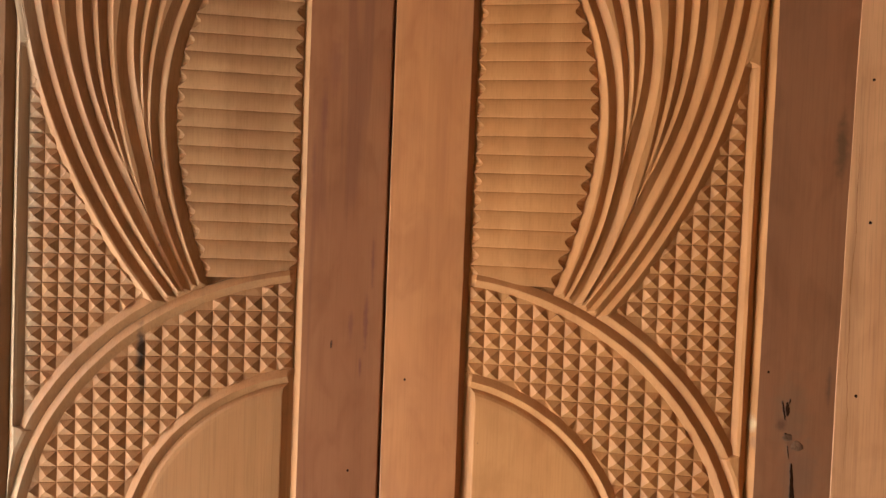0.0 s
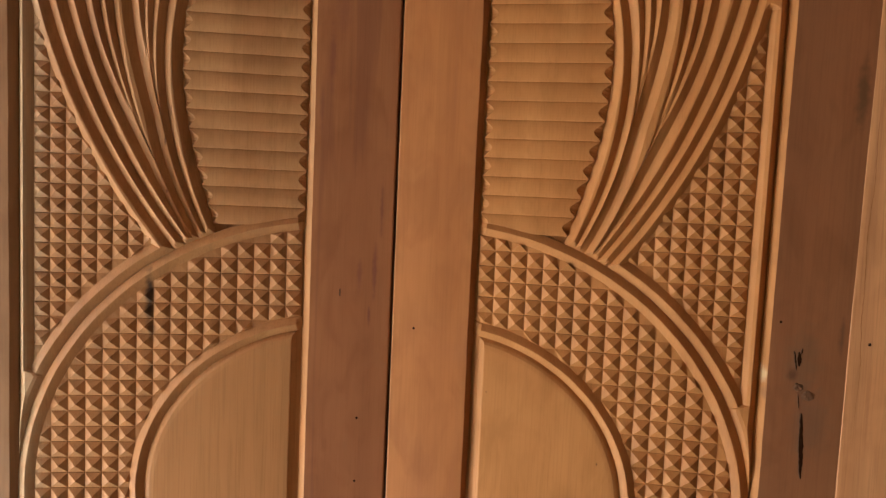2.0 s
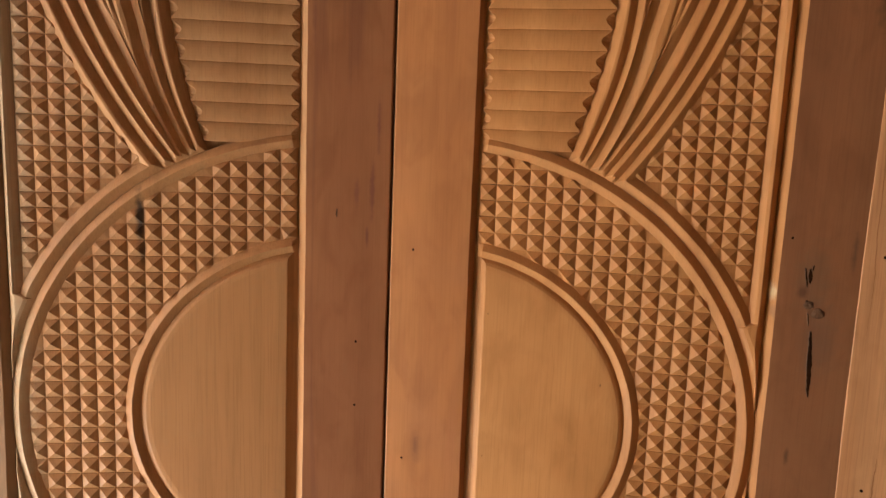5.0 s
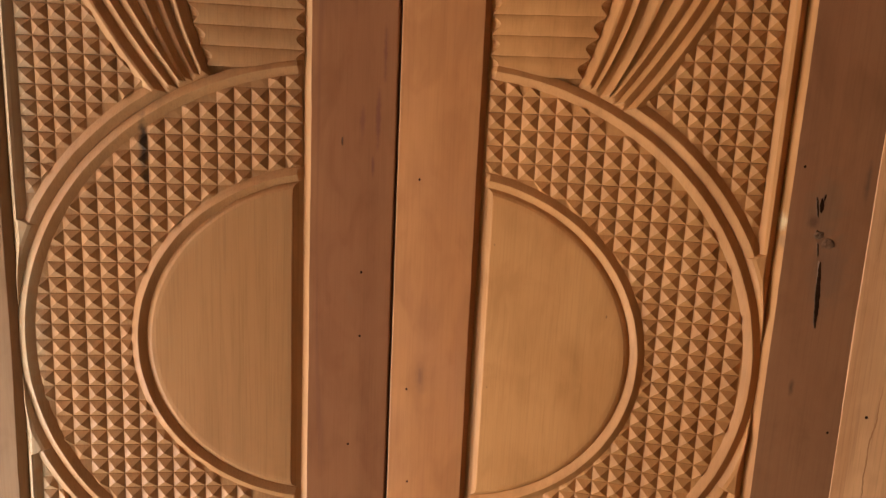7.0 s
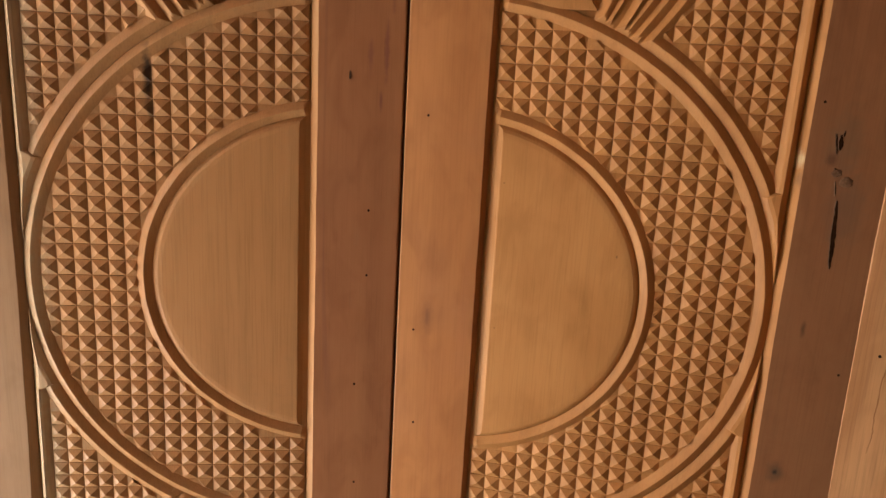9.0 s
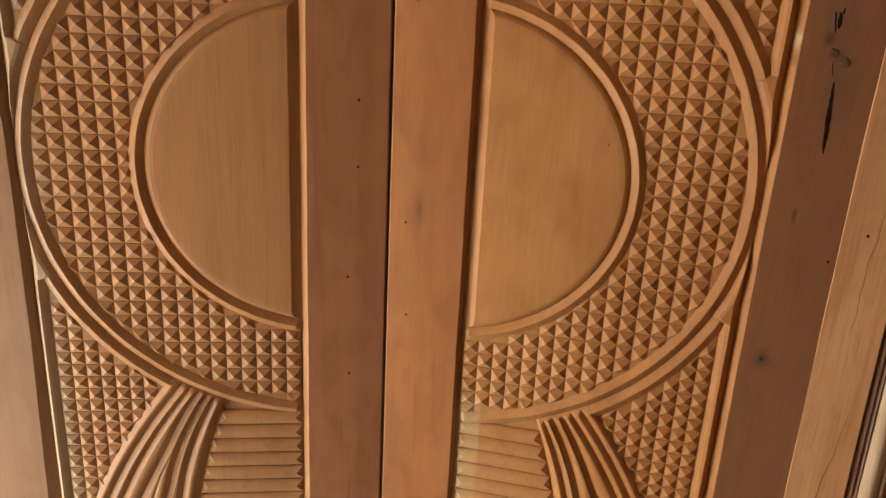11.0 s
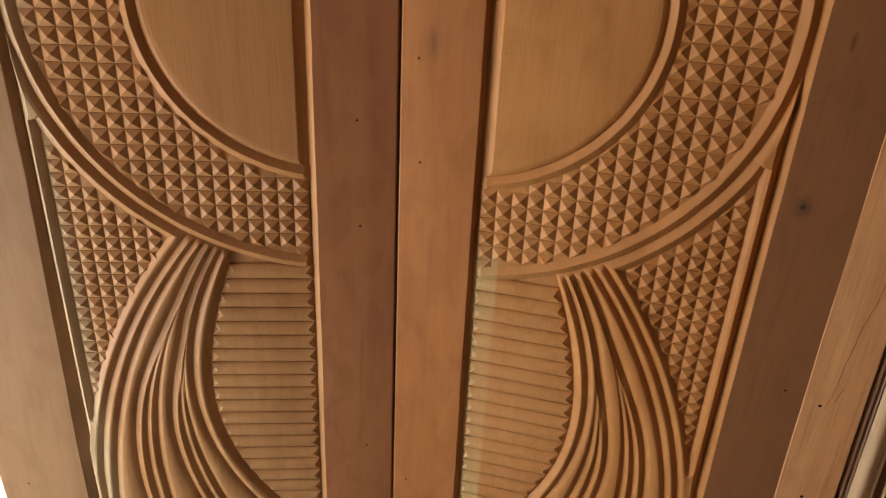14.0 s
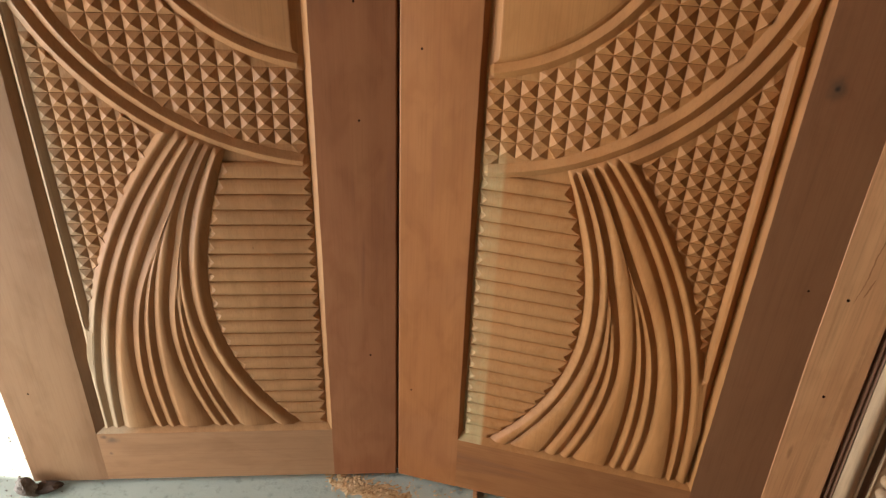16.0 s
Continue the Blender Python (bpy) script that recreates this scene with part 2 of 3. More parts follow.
# plaster of the unseen walls, reddened so that their bounced light is warm
M_WALL = rough_stuff("warm_bounce_plaster", (0.72, 0.51, 0.41), (0.66, 0.46, 0.37), 1.7, 0.003)
M_STONE = rough_stuff("brick_fragment", (0.17, 0.125, 0.095), (0.34, 0.29, 0.24), 40.0, 0.004)
M_DUST = wood("sawdust", (0.74, 0.52, 0.28), (0.62, 0.40, 0.19), seed=19.0)
M_CHIP = rough_stuff("dark_brick", (0.070, 0.048, 0.036), (0.13, 0.09, 0.065), 50.0, 0.003)


# ---- mesh helpers ----
def mesh_object(name, verts, faces, mat, parent=None, smooth=False, label="", flip=False):
    me = bpy.data.meshes.new(name)
    me.from_pydata([tuple(map(float, v)) for v in verts], [], [tuple(reversed(f)) if flip else tuple(f) for f in faces])
    me.materials.append(mat)
    if smooth:
        me.polygons.foreach_set("use_smooth", [True] * len(me.polygons))
    me.update()
    ob = new(name, me)
    if parent:
        ob.parent = parent
    if label:
        ob["label"] = label
    return ob


def lofted(sections, close_ends=True, loop=True):
    """Verts and faces of a skin over sections, lists of as many points each."""
    verts, faces, m = [], [], len(sections[0])
    for s in sections:
        verts.extend(s)
    for i in range(len(sections) - 1):
        for j in range(m if loop else m - 1):
            k = (j + 1) % m
            faces.append((i * m + j, i * m + k, (i + 1) * m + k, (i + 1) * m + j))
    if close_ends and loop:
        faces.append(tuple(reversed(range(m))))
        faces.append(tuple(range((len(sections) - 1) * m, len(sections) * m)))
    return verts, faces


# ---- the place ----
FLOOR = -0.013


def box_verts(x0, x1, y0, y1, z0, z1):
    v = [(x, y, z) for z in (z0, z1) for x, y in ((x0, y0), (x1, y0), (x1, y1), (x0, y1))]
    f = [(3, 2, 1, 0), (4, 5, 6, 7), (0, 1, 5, 4), (1, 2, 6, 5), (2, 3, 7, 6), (3, 0, 4, 7)]
    return v, f


def slab(name, x0, x1, y0, y1, z0, z1, mat, label):
    return tagged(mesh_object(name, *box_verts(x0, x1, y0, y1, z0, z1), mat), label, name.split("_")[0], kind="structure")


slab("floor", -1.7, 3.0, -4.2, 0.6, FLOOR - 0.12, FLOOR, M_FLOOR, "grey worn cement workshop floor with dust")
slab("ground", -300, 300, -300, 300, FLOOR - 0.5, FLOOR - 0.125, M_YARD, "pale sunlit cement yard outside the workshop")
slab("yard_apron", -6.0, 3.0, 0.6, 6.0, FLOOR - 0.124, FLOOR - 0.002, M_YARD, "pale sunlit cement apron outside the workshop")
# unseen walls and ceiling, added to shape the daylight and its bounce
slab("wall_left_near", -1.7, -1.5, -4.2, -1.2, FLOOR, 3.0, M_WALL, "unseen plastered wall added to narrow the light of the side opening")
slab("wall_left_far", -1.7, -1.5, -0.25, 0.6, FLOOR, 3.0, M_WALL, "unseen plastered wall added to hold back light between the two openings")
slab("wall_left_head", -1.7, -1.5, -1.2, -0.25, 1.95, 3.0, M_WALL, "unseen plastered wall added to cut off high light over the side opening")
slab("wall_back_head", -1.5, -0.52, 0.40, 0.60, 1.0, 3.0, M_WALL, "unseen plastered wall added to limit the sun through the doorway")
slab("wall_back", -0.52, 3.0, 0.40, 0.60, FLOOR, 3.0, M_WALL, "plain plastered wall behind the door leaves")
slab("wall_right", 3.0, 3.2, -4.2, 0.6, FLOOR, 3.0, M_WALL, "unseen plastered side wall added to enclose and bounce light")
slab("wall_front", -1.7, 3.2, -4.4, -4.2, FLOOR, 3.0, M_WALL, "unseen plastered wall added across the workshop to enclose and bounce light")
slab("ceiling", -1.7, 3.2, -4.4, 0.6, 3.0, 3.15, M_WALL, "unseen plastered ceiling added to enclose and bounce light")

# ---- the carved door leaves ----
WIDTH, HEIGHT, THICK, MID = 0.684, 2.10, 0.038, 1.05
IN_EDGE, IN_VALLEY = 0.1186, 0.1277          # meeting stile: face edge and foot of its bevel
OUT_EDGE, OUT_VALLEY = 0.5205, 0.5120        # outer stile: face edge and foot of its bevel
PANEL_Z, RAIL_Z = 0.1355, 0.1215             # panel bottom and rail face edge
DEEP = -0.0110                               # carved ground
GROUND = -0.0090                             # foot of the studs
RING = (0.080, 0.423, 0.3915, 0.0108)         # centre u, half width, half height, half thickness of the ridge
RING_OUT = (0.080, 0.4455, 0.4140, 0.0110)
INNER = (0.0866, 0.268, 0.2465, 0.0102)
FIELD = (0.0866, 0.2530, 0.2315)
FIELD_EDGE = {"L": 0.4930, "R": 0.4905}      # where the corner studs end at the border
TIP_LOW, TIP_HIGH = 0.361, 0.880             # the ends of the corner studs
RIDGE_FOOT = -0.0084                         # bottom of the grooves beside the rings

# strand crests: u over the way s from the panel's foot up to the ring, as cubics
CREST = {
    1: (0.5290, -0.0145, -0.1028, -0.0752), 2: (0.5059, -0.0001, -0.1295, -0.0622), 3: (0.4847, -0.0172, -0.1010, -0.0695),
    4: (0.4244, 0.1101, -0.2573, 0.0), 5: (0.4036, 0.1062, -0.2193, 0.0), 6: (0.3828, 0.0895, -0.1353, -0.0569),
    7: (0.3185, 0.2432, -0.2998, 0.0), 8: (0.2959, 0.2480, -0.2631, 0.0), 9: (0.2738, 0.2582, -0.2021, -0.0673),
    10: (0.2053, 0.4638, -0.5060, 0.0881), 11: (0.1742, 0.5609, -0.7076, 0.2116)}
BORN = {4: (6, 0.81), 5: (6, 0.80), 7: (9, 0.69), 8: (9, 0.70)}   # strands that split from another on the way
# each quarter was cut by hand: how far its strands stray from that drawing, at the foot and per way
STRAY = {
    ("L", True): ((-5, -38), (-19, -70), (-3, -105), (-13, 37), (-24, 24), (-38, 24), (-39, 32), (-31, 26), (-95, 95), (-85, 110), (-71, 141)),
    ("R", True): ((-83, -12), (-79, -5), (-53, -31), (-49, 43), (-61, 33), (-92, 121), (-73, 49), (-62, 31), (-145, 133), (-130, 134), (-60, 70)),
    ("L", False): ((-15, 5), (-11, -20), (-8, -20), (5, -5), (10, -10), (6, -20), (10, -30), (10, -20), (6, 0), (0, -5), (-30, 50)),
    ("R", False): ((-70, 90), (-70, 95), (5, -15), (0, -20), (0, -30), (10, -5), (-15, -10), (-20, 20), (-75, 60), (-40, 15), (-40, 80))}


def crest(k, z, leaf, up):
    s = (z - 0.1277) / 0.57
    c, stray = CREST[k], STRAY[leaf.side, up][k - 1]
    u = (c[0] + c[1] * s + c[2] * s * s + c[3] * s ** 3) / (1 + 0.027 * (MID - z)) + 1e-4 * (stray[0] + stray[1] * s)
    if k in BORN:
        other, top = BORN[k]
        share = min(1.0, max(0.0, (top - s) / 0.36))
        base = crest(other, z, leaf, up)
        u = base + (u - base) * share * (2 - share)
    return min(u, OUT_VALLEY - 0.003) if k == 1 else u


def oval(o, z, grow=0.0):
    """u of the oval's outer side at height z, or None above and below it."""
    q = 1 - ((z - MID) / (o[2] + grow)) ** 2
    return o[0] + (o[1] + grow) * math.sqrt(q) if q > 0 else None


def oval_value(o, u, z, grow=0.0):
    """About the distance of (u, z) outside the oval."""
    a, b = o[1] + grow, o[2] + grow
    r = math.hypot((u - o[0]) / a, (z - MID) / b)
    g = math.hypot((u - o[0]) / a ** 2, (z - MID) / b ** 2) / max(r, 1e-6)
    return (r - 1) / max(g, 1e-6)


class Leaf:
    """One door leaf; its own axes: x along the face, y out of it, z up."""

    def __init__(self, side, label):
        self.side = side
        self.sign = 1.0 if side == "L" else -1.0
        self.taper = 0.027 if side == "L" else 0.014
        self.du, self.dz = (0.0, 0.0) if side == "L" else (-0.0042, 0.0045)
        c, s = math.cos(ANGLE), math.sin(ANGLE)
        self.root = new("door_leaf")
        axes = ((-c, -s), (s, -c)) if side == "L" else ((-c, s), (-s, -c))
        self.root.matrix_world = Matrix(((axes[0][0], axes[1][0], 0, 0), (axes[0][1], axes[1][1], 0, 0), (0, 0, 1, 0), (0, 0, 0, 1)))
        tagged(self.root, label, "door", "carved double door")
        self.turned = side == "R"

    def at(self, u, d, z, up=False):
        if up:
            z = 2 * MID - z
        u = u * (1 + self.taper * max(0.0, MID - z)) + (self.du if 0.06 < u < 0.6 else 0.0)
        return (self.sign * u, d, z + (self.dz if 0.05 < z < 2.05 else 0.0))

    def plain(self, u, d, z):
        return (self.sign * u, d, z)

    def add(self, name, data, mat, parent=None, smooth=False, label="", up=False):
        verts, faces = data
        return mesh_object(name, verts, faces, mat, parent or self.root, smooth, label, flip=self.turned != up)


def fresh_lit_bevel(ob, leaf, strips, m):
    """The moulded inner edge shows the panel's fresh wood; its light is put into this colour."""
    ob.data.materials.append(M_PANEL[leaf.side])
    count = (len(ob.data.polygons) - 2) // m
    for i in range(count):
        for j in strips:
            ob.data.polygons[i * m + j].material_index = 1


def stile(leaf, inner):
    rows = []
    e = 0.0025
    for i in range(97):
        z = HEIGHT * i / 96
        wob = 0.0003 * math.sin(7 * z + (1 if inner else 2)) + 0.0002 * math.sin(23 * z) + 0.00025 * math.sin(97 * z) * math.sin(31 * z)
        if inner:
            u0, u1, u2 = 0.0014, leaf.at(IN_EDGE, 0, z)[0] * leaf.sign + wob, leaf.at(IN_VALLEY, 0, z)[0] * leaf.sign - (0.0 if leaf.side == "L" else 0.0035)
            prof = [(u0, -THICK), (u0, -e), (u0 + 0.3 * e, -0.3 * e), (u0 + e, 0), (u1 - 0.001, 0), (u1, -0.0008), (u2, DEEP), (u2, -THICK)]
        else:
            more = (0.010 if leaf.side == "L" else 0.003) * min(1.0, max(0.0, (0.80 - z) / 0.5))
            u0, u1, u2 = WIDTH, leaf.at(OUT_EDGE, 0, z)[0] * leaf.sign + wob + more, leaf.at(OUT_VALLEY, 0, z)[0] * leaf.sign
            prof = [(u2, -THICK), (u2, DEEP), (u1, -0.0008), (u1 + 0.001, 0), (u0 - e, 0), (u0 - 0.3 * e, -0.3 * e), (u0, -e), (u0, -THICK)]
        rows.append([leaf.plain(u, d, z) for u, d in prof])
    ob = leaf.add("meeting_stile" if inner else "outer_stile", lofted(rows), (M_MEET if inner else M_OUTER)[leaf.side])
    # only bevels facing the light turn pale; shaded ones keep the stile's colour
    if inner == (leaf.side == "L"):
        fresh_lit_bevel(ob, leaf, (4, 5) if inner else (1, 2), 8)
    return ob


def rail(leaf, top):
    rows = []
    for i in range(9):
        q = i / 8
        prof = [(0.0, -THICK), (0.0, -0.002), (0.0006, -0.0006), (0.002, 0.0), (RAIL_Z + leaf.dz - 0.001, 0.0), (RAIL_Z + leaf.dz, -0.0008), (PANEL_Z + leaf.dz, DEEP), (PANEL_Z + leaf.dz, -THICK)]
        row = []
        for z, d in prof:
            zz = HEIGHT - z if top else z
            a = leaf.at(IN_EDGE, 0, zz)[0] * leaf.sign
            more = 0.0 if top else (0.010 if leaf.side == "L" else 0.003)
            b = leaf.at(OUT_EDGE, 0, zz)[0] * leaf.sign + more
            row.append(leaf.plain(a - 0.002 + (b - a + 0.0042) * q, d - 0.0001 if d == 0.0 else d, zz))
        rows.append(row)
    ob = leaf.add("top_rail" if top else "bottom_rail", lofted(rows), M_RAIL[leaf.side], up=not top)
    fresh_lit_bevel(ob, leaf, (4, 5), 8)
    return ob


def ridge_along_oval(leaf, parent, o, z_from, z_to, name, steps=96, height=0.0066, base=RIDGE_FOOT, taper_end=False):
    """A rounded ridge along the oval's outer side from one height to another, right round its widest point."""
    cu, a, b, half = o
    t0, t1 = math.asin(max(-1, min(1, (z_from - MID) / b))), math.asin(max(-1, min(1, (z_to - MID) / b)))
    rows = []
    for i in range(steps + 1):
        t = t0 + (t1 - t0) * i / steps
        u, z = cu + a * math.cos(t), MID + b * math.sin(t)
        nu, nz = math.cos(t) / a, math.sin(t) / b
        k = math.hypot(nu, nz)
        nu, nz = nu / k, nz / k
        wob = 0.00014 * math.sin(31 * t) + 0.00010 * math.sin(83 * t + 1)
        row = []
        for w in (-1.05, *(j / 6 for j in range(-6, 7)), 1.05):
            fade = min(1.0, (steps - i) / steps / 0.16) if taper_end else 1.0
            d = base + height * fade * (1 - abs(w) ** 1.15) if abs(w) <= 1 else DEEP - 0.0015
            uu = max(u + nu * (w * half + wob), IN_VALLEY - 0.003)
            d = min(d, DEEP + max(0.0, uu - IN_VALLEY) * 1.15)
            row.append(leaf.at(uu, d, z + nz * (w * half + wob)))
        rows.append(row)
    return leaf.add(name, lofted(rows, False, False), M_PANEL[leaf.side], parent)


def inner_field(leaf, parent):
    """The plain raised half oval in the middle, chamfered all round."""
    n = 72
    cu, a, b = FIELD
    levels = [(0.0075, -0.0108), (0.0040, -0.0088), (0.0004, -0.0053), (-0.0035, -0.0036), (-0.0095, -0.0030)]
    rings = []
    for grow, d in levels:
        left = IN_VALLEY + (-0.001 if grow > 0.005 else 0.0064 if grow > 0.003 else 0.0125 - 0.3 * min(0.0, grow))
        pts = []
        t0 = math.acos(min(1, (left - cu) / (a + grow)))
        for i in range(n + 1):
            t = -t0 + 2 * t0 * i / n
            pts.append(leaf.at(cu + (a + grow) * math.cos(t), d, MID + (b + grow) * math.sin(t)))
        rings.append(pts)
    verts, faces = lofted(rings, False, True)
    faces.append(tuple(range(4 * (n + 1), 5 * (n + 1))))
    return leaf.add("plain_field", (verts, faces), M_PANEL[leaf.side], parent)


def ring_cut(k, u, z, d):
    """A strand ends in the groove round the ring; the outermost one is mitred into the corner moulding."""
    if k == 1:
        inside = -oval_value(RING_OUT, u, z)
        return d if inside < 0 else max(min(d, -0.0014 - 0.61 * inside), RIDGE_FOOT - 0.001)
    past = oval_value(RING, u, z) - RING[3]
    return min(d, RIDGE_FOOT + 0.8 * past) if past > 0 else RIDGE_FOOT - 0.001


def strand(leaf, parent, k, up):
    """Ridge k: steep on its outer side, then a crest or flat, then a long cove to the next one's foot."""
    z_top = PANEL_Z
    while z_top < MID - 0.2:
        edge = oval(RING, z_top, RING[3]) if k > 1 else oval(RING_OUT, z_top, -RING_OUT[3])
        if edge is not None and crest(k, z_top, leaf, up) + 0.007 < edge:
            break
        z_top += 0.001
    rows = []
    near = z_top - 0.06
    for i in range(85):
        z = PANEL_Z - 0.001 + (near - PANEL_Z + 0.001) * i / 48 if i <= 48 else near + 0.06 * (i - 48) / 36
        c, nxt = crest(k, z, leaf, up), crest(k + 1, z, leaf, up)
        prev = crest(k - 1, z, leaf, up) if k > 1 else c + 0.02
        g0, g1 = max(prev - c, 0.0), max(c - nxt, 0.0)
        wide = 0.0106 if up or leaf.side == "L" else 0.0090
        lw0, lw1 = min(wide, 47 * wide * g0), min(wide, 47 * wide * g1)
        deep = 0.0074 if up else 0.0067
        v0, v1 = -deep * min(1, g0 / 0.018), -deep * min(1, g1 / 0.018)
        if k == 10:   # its cove runs down to the ribs
            lw1, v1 = 0.0004, -0.0106
        rw = min(0.0116 if up else 0.0088, 0.90 * (g1 - lw1)) if k < 10 else min(0.0125, g1 - 0.002)
        if k == 1:   # past the tip of the studs it runs level into the border
            v0 *= min(1.0, max(0.1, (z - TIP_LOW + 0.009) / 0.010))
        foot = nxt + lw1
        flat = foot + rw
        top = -0.0008 - 0.004 * max(0, 1 - g1 / 0.010)
        tilt = -0.0012 * min(1, (c - flat) / 0.02) if c - flat > 0.004 else 0.0
        half = 0.5 * (c - max(flat, c - 0.0012))
        prof = [(c + lw0, v0 - 0.0006), (c + 0.5 * lw0, 0.52 * v0 + 0.48 * top), (c + 0.04 * lw0, top - 0.0003), (c - half, top),
                (min(c - 2 * half, flat + 1e-5), top + tilt - 0.0001), (foot + 0.72 * rw, top + tilt + 0.30 * (v1 - top)), (foot + 0.40 * rw, top + 0.68 * (v1 - top)), (foot + 0.12 * rw, top + 0.96 * (v1 - top)), (foot, v1 - 0.0006)]
        rows.append([leaf.at(min(u, OUT_VALLEY + 0.0004), ring_cut(k, u, z, d), z, up) for u, d in prof])
    return leaf.add("carved_strand", lofted(rows, False, False), M_PANEL[leaf.side], parent, smooth=not up, up=up)


def border(leaf, parent, up):
    """The flat band between the outer valley and the corner studs, running into the ring and the outer strand."""
    rows = []
    for i in range(241):
        z = PANEL_Z - 0.001 + (MID - 0.02 - PANEL_Z) * i / 240
        edge = FIELD_EDGE[leaf.side]
        inner, soft, low = edge, 0.0118, GROUND - 0.0006
        if z < TIP_LOW:
            k = min(1.0, (TIP_LOW - z) / 0.009)
            k = k * k * (3 - 2 * k)
            inner = min(crest(1, z, leaf, up), OUT_VALLEY - 0.005) * k + edge * (1 - k)
            soft, low = 0.0118 * (1 - k) + 0.003 * k, GROUND * (1 - k) - 0.0008 * k
        elif z > TIP_HIGH:
            k, groove = min(1.0, (z - TIP_HIGH) / 0.008), oval(RING, z, RING[3])
            inner, soft, low = edge + (groove - edge) * k, 0.006 + k * max(0.0, oval(RING_OUT, z) - groove - 0.006), RIDGE_FOOT
        outer = OUT_VALLEY
        w = outer - inner
        if z < TIP_LOW and crest(1, z, leaf, up) > OUT_VALLEY - 0.006:
            continue   # here the outer strand itself runs along the stile
        if w < 0.0015:
            break
        soft, face = min(soft, 0.58 * w), min(0.0094, 0.40 * w)
        full = min(1.0, w / 0.008)
        prof = [(outer, DEEP - 0.001), (outer - 0.5 * face, -0.0055), (outer - face, -0.0016), (outer - face - 0.0012, -0.0010), (inner + soft, -0.0012),
                (inner + 0.62 * soft, 0.22 * low - 0.001), (inner + 0.3 * soft, 0.70 * low), (inner + 0.08 * soft, 0.97 * low), (inner, low - 0.0005)]
        rows.append([leaf.at(u, d * full - 0.0085 * (1 - full), z, up) for u, d in prof])
    return leaf.add("panel_border", lofted(rows, False, False), M_PANEL[leaf.side], parent, up=up)


def ribs(leaf, parent, up):
    pitch, first = 0.02628, 0.1418 if up else 0.1310
    mat = M_PANEL[leaf.side]
    for k in range(22):
        z0, z1 = first + pitch * k, first + pitch * (k + 1)
        rows, ok = [], True
        power, sunk = (0.60, 0.0046) if up else (0.45, 0.0) if leaf.side == "L" else (0.55, 0.0)
        for w in (0.0, 0.04, 0.1, 0.2, 0.35, 0.5, 0.65, 0.8, 0.9, 0.96, 1.0):
            rise = sunk + (0.0071 - sunk) * math.sin(math.pi * w) ** power if 0 < w < 1 else sunk
            z = z0 + (z1 - z0) * w
            ring = oval(RING, z, 0.006)
            a = max(IN_VALLEY - 0.001, ring or 0.0)
            b = crest(11, z, leaf, up) + 0.001
            if b - a < 0.004:
                ok = False
                b = a + 0.004
            d = DEEP - 0.0005 + rise
            hip = 0.0010 + 0.0112 * ((1 - (2 * w - 1) ** 2) ** 2.0 if up else 1 - abs(2 * w - 1))
            hip = min(hip, 0.45 * (b - a))
            low = DEEP - 0.0008
            rows.append([leaf.at(a, low, z, up), leaf.at(a + hip, d, z, up), leaf.at(b - hip, d, z, up), leaf.at(b, low, z, up)])
        if ok or k < 18:
            leaf.add("carved_rib", lofted(rows, False, False), mat, parent, up=up)


def clip_poly(poly, g, gu, gz):
    """Keep the part of a polygon of (u, d, z) where g + gu u + gz z > 0."""
    out = []
    for i, p in enumerate(poly):
        q = poly[(i + 1) % len(poly)]
        a, b = g + gu * p[0] + gz * p[2], g + gu * q[0] + gz * q[2]
        if a > 0:
            out.append(p)
        if (a > 0) != (b > 0):
            t = a / (a - b)
            out.append((*(x + (y - x) * t for x, y in zip(p[:3], q[:3])), 1))
    return out


